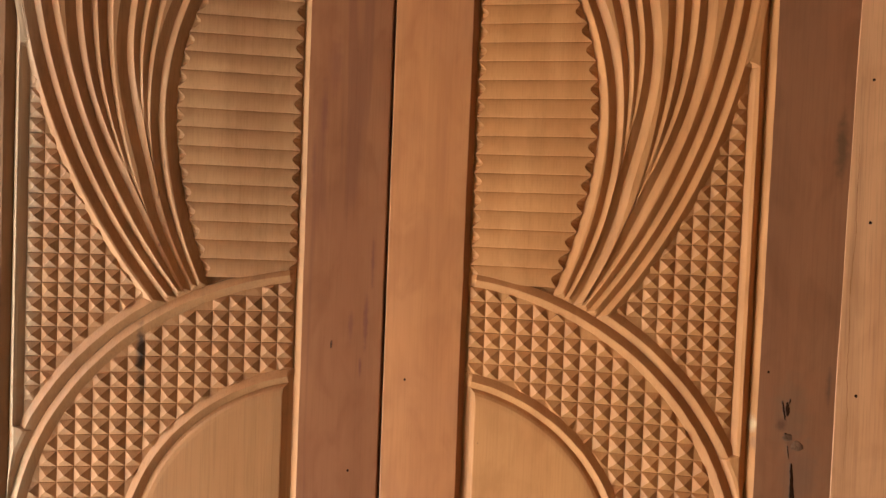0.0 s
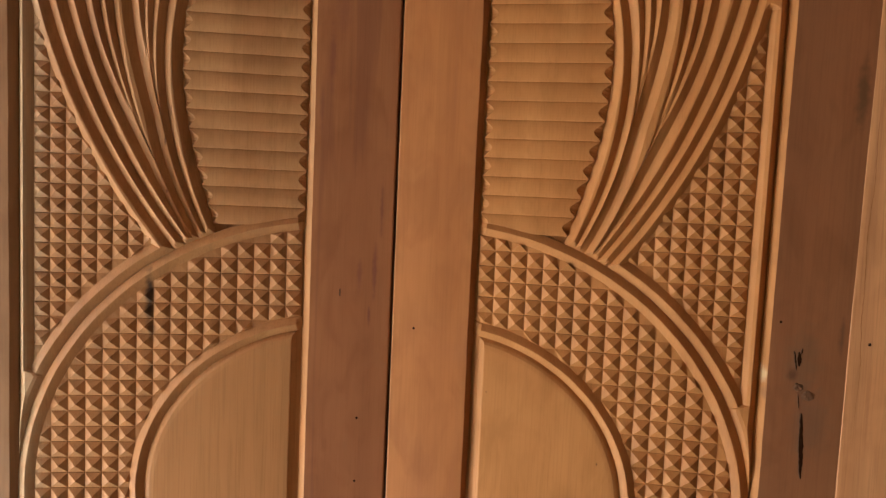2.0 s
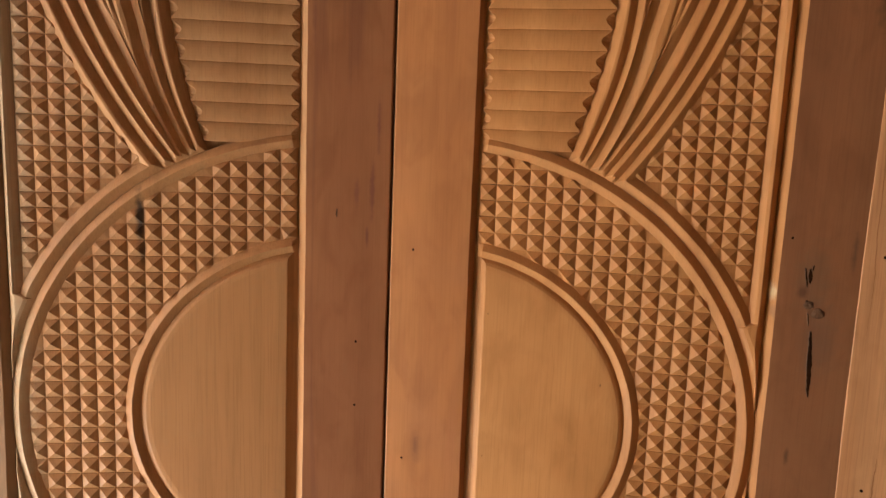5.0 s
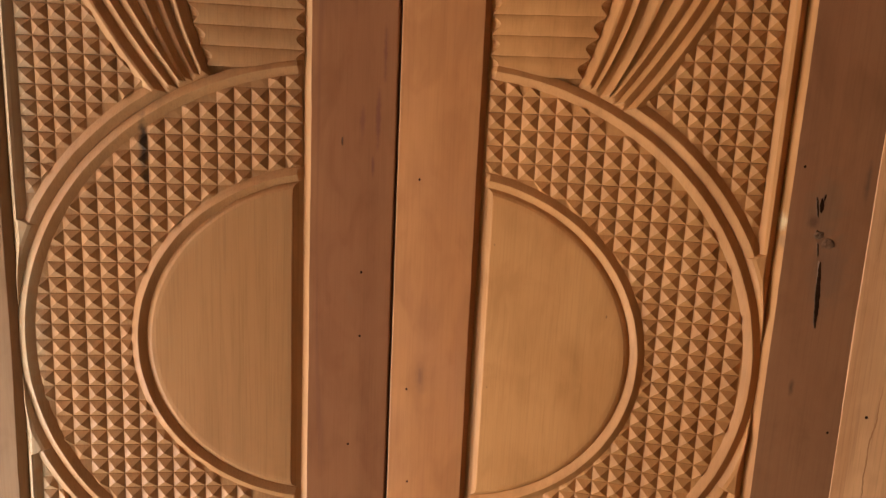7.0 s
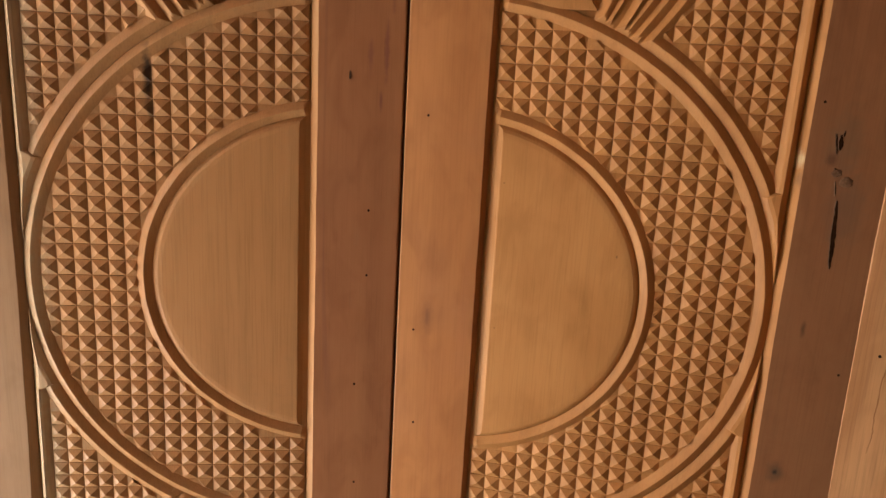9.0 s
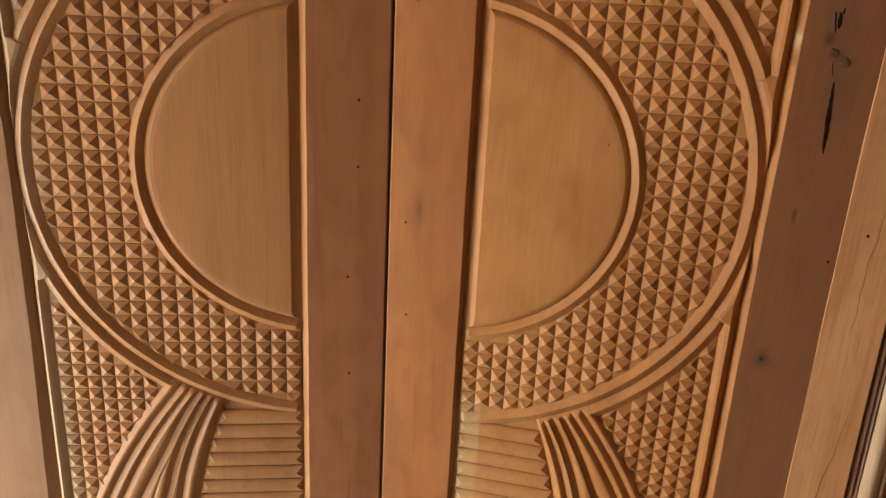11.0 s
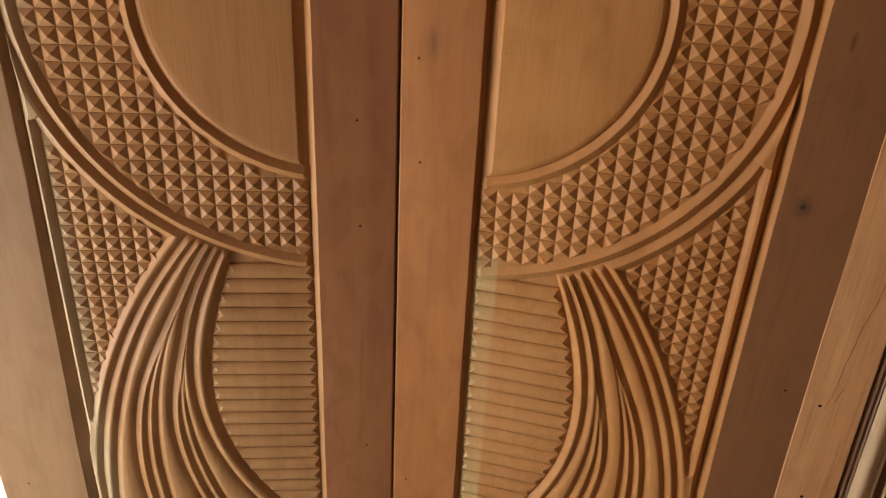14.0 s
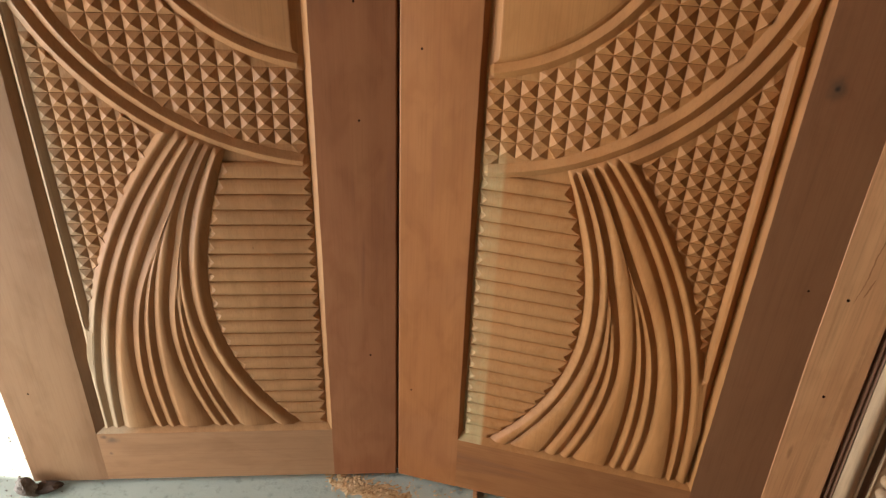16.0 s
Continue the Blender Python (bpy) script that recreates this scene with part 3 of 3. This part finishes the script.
def studs(leaf, parent, columns, rows, limits, name, up=False, rise=0.0064):
    """Rows of low pyramids between the given lines, each a piece of its own; those on an edge are cut off by it."""
    rng = random.Random(len(name) + (5 if up else 0))
    pu, pz = abs(columns[1] - columns[0]), abs(rows[1] - rows[0])
    shared = []
    for v in range(8):
        au, az, h = rng.uniform(-0.0007, 0.0007), rng.uniform(-0.0007, 0.0007), rise + rng.uniform(-0.0007, 0.0004)
        me = bpy.data.meshes.new("pyramid_stud")
        me.from_pydata([(sx * (pu / 2 - gap), y, sz * (pz / 2 - 1.6 * gap)) for y, gap in ((0.0, 0.0002), (-0.0032, 0.0)) for sx, sz in ((-1, -1), (1, -1), (1, 1), (-1, 1))] + [(au, h, az)], [],
                       [(1, 0, 8), (2, 1, 8), (3, 2, 8), (0, 3, 8), (0, 1, 5, 4), (1, 2, 6, 5), (2, 3, 7, 6), (3, 0, 4, 7)])
        me.materials.append(M_PANEL[leaf.side])
        shared.append(me)
    for u_a, u_b in zip(columns, columns[1:]):
        for z_a, z_b in zip(rows, rows[1:]):
            u, z = (u_a + u_b) / 2, (z_a + z_b) / 2
            vals = [g(u, z) for g in limits]
            if min(vals) < -0.75 * max(pu, pz):
                continue
            corners = [(u_a, z_a), (u_b, z_a), (u_b, z_b), (u_a, z_b)]
            if min(g(*c) for g in limits for c in corners) > -0.0004:
                ob = new("pyramid_stud", rng.choice(shared))
                ob.parent = parent
                ob.location = leaf.at(u, GROUND, z, up)
                ob.scale = (abs(leaf.at(u_b, 0, z, up)[0] - leaf.at(u_a, 0, z, up)[0]) / pu, 1, (z_b - z_a) / pz)
                continue
            base = GROUND
            tip = (u, GROUND + rise * (0.95 if min(vals) > 0 else 0.8), z)
            cut_v, cut_f = [], []
            for e in range(4):
                a, b = corners[e], corners[(e + 1) % 4]
                poly = [(a[0], base, a[1], 0), (b[0], base, b[1], 0), (*tip, 0)]
                for g in limits:
                    eps = 1e-4
                    g0 = g(u, z)
                    gu, gz = (g(u + eps, z) - g0) / eps, (g(u, z + eps) - g0) / eps
                    poly = clip_poly(poly, g0 - gu * u - gz * z, gu, gz)
                    if len(poly) < 3:
                        break
                poly = [(p[0], base + 0.25 * (p[1] - base), p[2], 1) if p[3] else p for p in poly]
                if len(poly) >= 3:
                    cut_f.append(tuple(range(len(cut_v), len(cut_v) + len(poly))))
                    cut_v.extend(leaf.at(*p[:3], up) for p in poly)
                    for i0, p in enumerate(poly):
                        q = poly[(i0 + 1) % len(poly)]
                        if p[3] and q[3]:
                            cut_f.append(tuple(range(len(cut_v), len(cut_v) + 4)))
                            cut_v.extend(leaf.at(*c, up) for c in (q[:3], p[:3], (p[0], base - 0.0045, p[2]), (q[0], base - 0.0045, q[2])))
            if cut_f:
                leaf.add("cut_stud", (cut_v, cut_f), M_PANEL[leaf.side], parent, up=not up)


def nail_hole(leaf, u, z, r=0.0021, parent=None, out=0.0):
    """A small ragged punched hole with a raised lip."""
    n = 12
    rng = random.Random(int(u * 7000 + z * 911))
    rows = []
    for rad, d in ((1.5, 0.0), (1.1, 0.0004), (0.8, 0.0003), (0.15, 0.00015)):
        rows.append([leaf.plain(u + r * rad * math.cos(2 * math.pi * i / n) * rng.uniform(0.85, 1.1), d + out, z + 1.1 * r * rad * math.sin(2 * math.pi * i / n) * rng.uniform(0.85, 1.1)) for i in range(n)])
    verts, faces = lofted(rows[1:], False, True)
    faces.append(tuple(range(2 * n, 3 * n)))
    return leaf.add("nail_hole", (verts, faces), M_HOLE, parent, label="dark punched nail hole")


def crack(leaf, u0, z0, u1, z1, width, parent=None, mat=None, sway=0.0, lipped=True):
    """A dark split along the grain, widest in its middle, with a torn lip."""
    rng = random.Random(11)
    rows, lip = [], []
    n = 24 if not sway else 60
    for i in range(n + 1):
        q = i / n
        w = width * (0.25 + 0.75 * math.sin(math.pi * q) ** 0.6) * rng.uniform(0.8, 1.2)
        u, z = u0 + (u1 - u0) * q + rng.uniform(-0.0004, 0.0004) + sway * (math.sin(9 * q) + 0.5 * math.sin(23 * q + 1)), z0 + (z1 - z0) * q
        rows.append([leaf.plain(u - w, 0.0003, z), leaf.plain(u, 0.00045 if lipped else 0.0003, z), leaf.plain(u + w, 0.0003, z)])
        lip.append([leaf.plain(u - w - 0.0012 * rng.uniform(0.5, 1.3), 0.0002, z), leaf.plain(u - w - 0.0004, 0.0009, z), leaf.plain(u - w + 0.0002, 0.0004, z)])
    ob = leaf.add("crack", lofted(rows, False, False), mat or M_HOLE, parent, label="dark split in the wood along the grain")
    if lipped:
        leaf.add("crack_lip", lofted(lip, False, False), M_CRACK_LIP, parent)
    return ob


def build_leaf(side, label, holes):
    leaf = Leaf(side, label)
    meet, outer = stile(leaf, True), stile(leaf, False)
    rail(leaf, False)
    rail(leaf, True)
    rows = []
    for i in range(33):
        z = 0.10 + (HEIGHT - 0.20) * i / 32
        a, b = leaf.at(IN_VALLEY, 0, z)[0] * leaf.sign - 0.006, leaf.at(OUT_VALLEY, 0, z)[0] * leaf.sign + 0.004
        rows.append([leaf.plain(a, DEEP - 0.018, z), leaf.plain(a, DEEP - 0.0015, z), leaf.plain(b, DEEP - 0.0015, z), leaf.plain(b, DEEP - 0.018, z)])
    panel = leaf.add("carved_panel", lofted(rows), M_PANEL[side], label="tan carved wooden panel with studs, ribs and flowing strands")
    end = RING[2] * math.sqrt(1 - ((IN_VALLEY - RING[0]) / RING[1]) ** 2) + 0.004
    ridge_along_oval(leaf, panel, RING, MID - end, MID + end, "ring_moulding", 140)
    end = INNER[2] * math.sqrt(1 - ((IN_VALLEY - INNER[0]) / INNER[1]) ** 2) + 0.002
    ridge_along_oval(leaf, panel, INNER, MID - end, MID + end, "inner_ring_moulding", 120)
    inner_field(leaf, panel)
    first, pitch = (0.1300, 0.02270) if side == "L" else (0.1280, 0.02260)
    studs(leaf, panel, [first + pitch * i for i in range(19)], [MID + j * (0.02275 if j < 0 else 0.02230) for j in range(-20, 21)],
          [lambda u, z: u - IN_VALLEY, lambda u, z: oval_value(INNER, u, z, 0.0100), lambda u, z: -oval_value(RING, u, z, -0.0109)], "cut_ring_studs")
    for up in (False, True):
        for k in range(1, 11):
            strand(leaf, panel, k, up)
        border(leaf, panel, up)
        ribs(leaf, panel, up)
        s = -1 if not up else 1
        meet_at = 0.30   # where the outermost strand's crest runs into the corner moulding's
        while meet_at < 0.40 and crest(1, MID - meet_at, leaf, up) < oval(RING_OUT, MID - meet_at):
            meet_at += 0.0005
        ridge_along_oval(leaf, panel, RING_OUT, MID + s * (meet_at + 0.001), MID + s * 0.132, "corner_moulding", 70, taper_end=True)
        edge = FIELD_EDGE[side]
        foot, step = (0.5181 - 11 * 0.02045, 0.02045) if up else (0.7392 - 22 * 0.0206, 0.0206)
        studs(leaf, panel, [edge - 0.0005 - 0.0205 * i for i in range(15, -1, -1)], [foot + step * j for j in range(33)],
              [lambda u, z: edge - 0.0006 - u, lambda u, z: oval_value(RING_OUT, u, z, 0.0110), lambda u, z: (u - crest(1, z, leaf, up) - 0.0040) * 0.85], "cut_corner_studs", up)
    if side == "L":
        # added dark strip that keeps light from behind out of the leaves' gap
        v, f = box_verts(-0.010, 0.0016, -0.030, -0.010, 0.001, HEIGHT - 0.001)
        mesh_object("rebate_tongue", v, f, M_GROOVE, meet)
    for u, z in holes:
        nail_hole(leaf, u, z, 0.0016, meet if u < 0.2 else outer)
    return leaf, meet, outer


left, left_meet, left_outer = build_leaf("L", "carved tan wooden door leaf with a reddish meeting stile", [(0.045, 1.156), (0.0451, 1.0609), (0.0585, 0.8914), (0.0551, 0.7275), (0.0467, 0.298), (0.638, 0.220)])
right, right_meet, right_outer = build_leaf("R", "carved amber wooden door leaf with a dark cracked outer stile", [(0.034, 1.2925), (0.027, 0.982), (0.0333, 0.834), (0.0257, 0.2237), (0.594, 0.5586), (0.6027, 0.993), (0.528, 1.341)])
crack(right, 0.5622, 1.222, 0.5676, 1.134, 0.0027, right_outer)
crack(right, 0.5475, 1.304, 0.5520, 1.279, 0.0012, right_outer)
crack(right, 0.5535, 1.303, 0.5545, 1.284, 0.0026, right_outer)
crack(right, 0.5570, 1.308, 0.5560, 1.300, 0.0010, right_outer)
crack(right, 0.5560, 1.246, 0.5585, 1.228, 0.0006, right_outer)


def knot(leaf, u, z, r, seed, parent):
    """A torn, lumpy knot standing a little out of the face."""
    rng = random.Random(seed)
    rows, n = [], 18
    for k, (rad, d) in enumerate(((1.0, 0.0001), (0.8, 0.0012), (0.62, 0.0006), (0.4, 0.0014), (0.15, 0.0004))):
        rows.append([leaf.plain(u + r * rad * math.cos(2 * math.pi * i / n) * rng.uniform(0.8, 1.2), d * rng.uniform(0.5, 1.3) + 0.0001, z + 0.9 * r * rad * math.sin(2 * math.pi * i / n) * rng.uniform(0.8, 1.2)) for i in range(n)])
    verts, faces = lofted(rows, False, True)
    faces.append(tuple(range(4 * n, 5 * n)))
    leaf.add("knot", (verts, faces), M_CRACK_LIP, parent, smooth=True, label="torn brown wood knot")


knot(right, 0.5680, 1.2455, 0.0075, 3, right_outer)
knot(right, 0.5555, 1.2560, 0.0060, 8, right_outer)
crack(right, 0.5530, 1.262, 0.5580, 1.252, 0.0022, right_outer)
crack(left, 0.0755, 1.346, 0.0757, 1.335, 0.0005, left_meet)

# ---- the carved door frame leaning in front of the leaf's outer edge ----
frame_root = tagged(new("door_frame"), "pale carved wooden door frame leaning on the leaf", "door frame")
ex = Vector((1, -0.25, 0)).normalized()
along = Vector((0.0374, 0.100 - 0.16 * 0.0374, 1.0)).normalized()
ex = (ex - along * ex.dot(along)).normalized()
out = ex.cross(along).normalized()
if out.y > 0:
    out = -out
base = Vector((0.5195, -0.3015 - 0.16 * (0.5195 - 0.5757), 0.0)) + along * FLOOR
frame_root.matrix_world = Matrix(((ex.x, out.x, along.x, base.x), (ex.y, out.y, along.y, base.y), (ex.z, out.z, along.z, base.z), (0, 0, 0, 1)))
FRAME_LONG = 1.98


def bow(z):
    """How far the warped frame strays from a straight line."""
    return 0.0189 * z * z - 0.0394 * z + 0.0164


def frame_length(name, profile, mat, smooth=False, rows=40):
    sections = []
    for i in range(rows + 1):
        z = 0.012 + (FRAME_LONG - 0.012) * i / rows
        wob = 0.0005 * math.sin(9 * z) + 0.0003 * math.sin(31 * z)
        sections.append([(x + bow(z) + (wob if j < 2 else 0), d, z) for j, (x, d) in enumerate(profile)])
    v, f = lofted(sections)
    return mesh_object(name, v, f, mat, frame_root, smooth)


board = frame_length("face_board", [(0.0080, -0.018), (0.0, -0.0008), (0.0008, 0.0), (0.0655, 0.0), (0.0665, -0.001), (0.0665, -0.018)], M_FRAME)
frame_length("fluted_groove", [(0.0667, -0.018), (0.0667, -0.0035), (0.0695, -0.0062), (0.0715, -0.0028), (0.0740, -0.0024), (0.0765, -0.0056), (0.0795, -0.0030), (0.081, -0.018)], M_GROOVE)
cove = [(0.0812, -0.018)] + [(0.0812 + 0.0215 * q, -0.008 + 0.011 * math.sin(math.pi * (0.12 + 0.78 * q))) for q in [i / 9 for i in range(10)]] + [(0.1027, -0.018)]
frame_length("cove_moulding", cove, M_MOULD)
frame_length("cove_fillet", [(0.1029, -0.018), (0.1029, -0.0045), (0.1040, -0.0035), (0.1068, -0.0035), (0.1078, -0.0048), (0.1078, -0.018)], M_MOULD)
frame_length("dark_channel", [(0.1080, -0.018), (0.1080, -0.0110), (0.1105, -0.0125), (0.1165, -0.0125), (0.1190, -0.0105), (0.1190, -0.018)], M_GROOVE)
frame_length("bead_bed", [(0.1192, -0.018), (0.1192, -0.0080), (0.1210, -0.0065), (0.1240, -0.0095), (0.1450, -0.0095), (0.1450, -0.018)], M_MOULD)
bead_mesh = bpy.data.meshes.new("bead")
bm = bmesh.new()
bmesh.ops.create_uvsphere(bm, u_segments=16, v_segments=10, radius=0.0098)
for v in bm.verts:
    v.co.z *= 0.92
for f in bm.faces:
    f.smooth = True
bm.to_mesh(bead_mesh)
bm.free()
bead_mesh.materials.append(M_MOULD)
for i in range(90):
    bead = new("bead", bead_mesh)
    bead.parent = frame_root
    bead.location = (0.1345 + bow(0.02 + 0.0212 * i), -0.003, 0.02 + 0.0212 * i)
frame_length("outer_fillet", [(0.1452, -0.018), (0.1452, -0.004), (0.148, 0.0), (0.172, 0.0), (0.174, -0.003), (0.174, -0.018)], M_FRAME)


class Board:
    sign, turned, root = 1.0, True, board

    def plain(self, u, d, z):
        return (u, d, z)

    def add(self, name, data, mat, parent=None, smooth=False, label="", up=False):
        return mesh_object(name, data[0], data[1], mat, board, smooth, label)


plank = Board()
for x, z in ((0.0245, 1.74), (0.027, 1.563), (0.0195, 1.353), (0.0225, 1.079), (0.018, 0.658), (0.031, 0.524)):
    nail_hole(plank, x, z, 0.0017, out=0.0001)
crack(plank, 0.011, 1.66, 0.009, 1.26, 0.00045, mat=M_SPLIT, lipped=False, sway=0.0012)
crack(plank, 0.034, 1.12, 0.027, 0.96, 0.0006, mat=M_SPLIT, lipped=False, sway=0.0012)
crack(plank, 0.046, 0.86, 0.024, 0.655, 0.0007, mat=M_SPLIT, lipped=False, sway=0.0010)
crack(plank, 0.037, 0.69, 0.032, 0.665, 0.0008, mat=M_SPLIT, lipped=False)


# ---- on the floor ----
def lump(name, size, seed, mat, label, category, at, turn):
    """A broken lump: a few flat fracture faces, roughened at two scales."""
    b = bmesh.new()
    bmesh.ops.create_icosphere(b, subdivisions=4, radius=1.0)
    rng = random.Random(int(seed * 10))
    cuts = [(Vector((rng.gauss(0, 1), rng.gauss(0, 1), rng.gauss(0, 1))).normalized(), rng.uniform(0.5, 0.8)) for _ in range(9)]
    for v in b.verts:
        c = v.co.copy()
        for way, far in cuts:
            over = c.dot(way) - far
            if over > 0:
                c -= way * over
        c *= 1 + 0.16 * noise.noise(v.co * 3.1 + Vector((seed, 0, 0))) + 0.10 * noise.noise(v.co * 9.0 + Vector((0, seed, 0)))
        v.co = Vector((c.x * size[0], c.y * size[1], c.z * size[2]))
    low = min(v.co.z for v in b.verts)
    for v in b.verts:
        v.co.z -= low
    me = bpy.data.meshes.new(name)
    b.to_mesh(me)
    b.free()
    me.materials.append(mat)
    ob = new(name, me)
    ob.matrix_world = pose(*at, 0, 0, turn)
    return tagged(ob, label, category)


lump("brick_fragment", (0.021, 0.018, 0.032), 2.0, M_STONE, "broken brown brick fragment wedged by the door leaf's corner", "stone", (-0.668, -0.131, FLOOR), 20)
lump("brick_chip", (0.032, 0.014, 0.012), 5.0, M_CHIP, "dark flat brick chip under the door leaf's corner", "stone", (-0.644, -0.120, FLOOR), 15)
v, f = box_verts(0.150, 0.158, -0.034, 0.02, FLOOR, -0.0005)
tagged(mesh_object("wooden_wedge", v, f, M_FRAME), "small pale wooden wedge propping the door leaf", "wedge")

rng = random.Random(4)
fv, ff = [], []
for i in range(900):
    q = rng.random()
    x, y = -0.115 + 0.13 * q + rng.gauss(0, 0.012), -0.020 - 0.035 * q + rng.gauss(0, 0.012)
    if i > 620:
        x, y = rng.uniform(-0.12, 0.30), rng.uniform(-0.10, 0.02)
    s, a, t = rng.uniform(0.0008, 0.0030) * (1.6 if i % 19 == 0 else 1), rng.uniform(0, 6.28), rng.uniform(-0.6, 0.6)
    z = FLOOR + rng.uniform(0.0004, 0.006 if i <= 620 else 0.001)
    c, d = math.cos(a), math.sin(a)
    k = len(fv)
    for px, py in ((-1, -0.5), (1, -0.5), (1, 0.5), (-1, 0.5)):
        fv.append((x + s * (c * px - d * py), y + s * (d * px + c * py), z + s * t * px * 0.6 + 0.0006))
    ff.append((k, k + 1, k + 2, k + 3))
nx, ny, k = 90, 34, len(fv)
for j in range(ny + 1):
    for i in range(nx + 1):
        x, y = -0.14 + 0.42 * i / nx, -0.115 + 0.135 * j / ny
        q = (x + 0.115) / 0.13
        near = math.exp(-((y + 0.020 + 0.035 * q) / 0.022) ** 2) * (1.0 if -0.1 < q < 1.1 else 0.35)
        h = 0.0055 * near * (0.5 + noise.noise(Vector((x * 70, y * 70, 3)))) + 0.0016 * noise.noise(Vector((x * 230, y * 230, 7))) - 0.0010
        fv.append((x, y, FLOOR + min(h, 0.008)))
ff += [(k + j * (nx + 1) + i, k + j * (nx + 1) + i + 1, k + (j + 1) * (nx + 1) + i + 1, k + (j + 1) * (nx + 1) + i) for j in range(ny) for i in range(nx)]
tagged(mesh_object("sawdust", fv, ff, M_DUST), "scattered pale sawdust and wood shavings on the floor", "sawdust", kind="stuff")
gv, gf = [], []
for i in range(130):
    x, y, s = rng.uniform(-1.0, -0.55), rng.uniform(-0.22, 0.05), rng.uniform(0.0012, 0.0035)
    k = len(gv)
    gv.extend([(x - s, y, FLOOR), (x + s, y - s * 0.4, FLOOR), (x + 0.2 * s, y + s, FLOOR), (x, y, FLOOR + s)])
    gf.extend([(k, k + 1, k + 3), (k + 1, k + 2, k + 3), (k + 2, k, k + 3)])
tagged(mesh_object("grit", gv, gf, M_STONE), "scattered grit and small stones on the cement", "grit", kind="stuff")
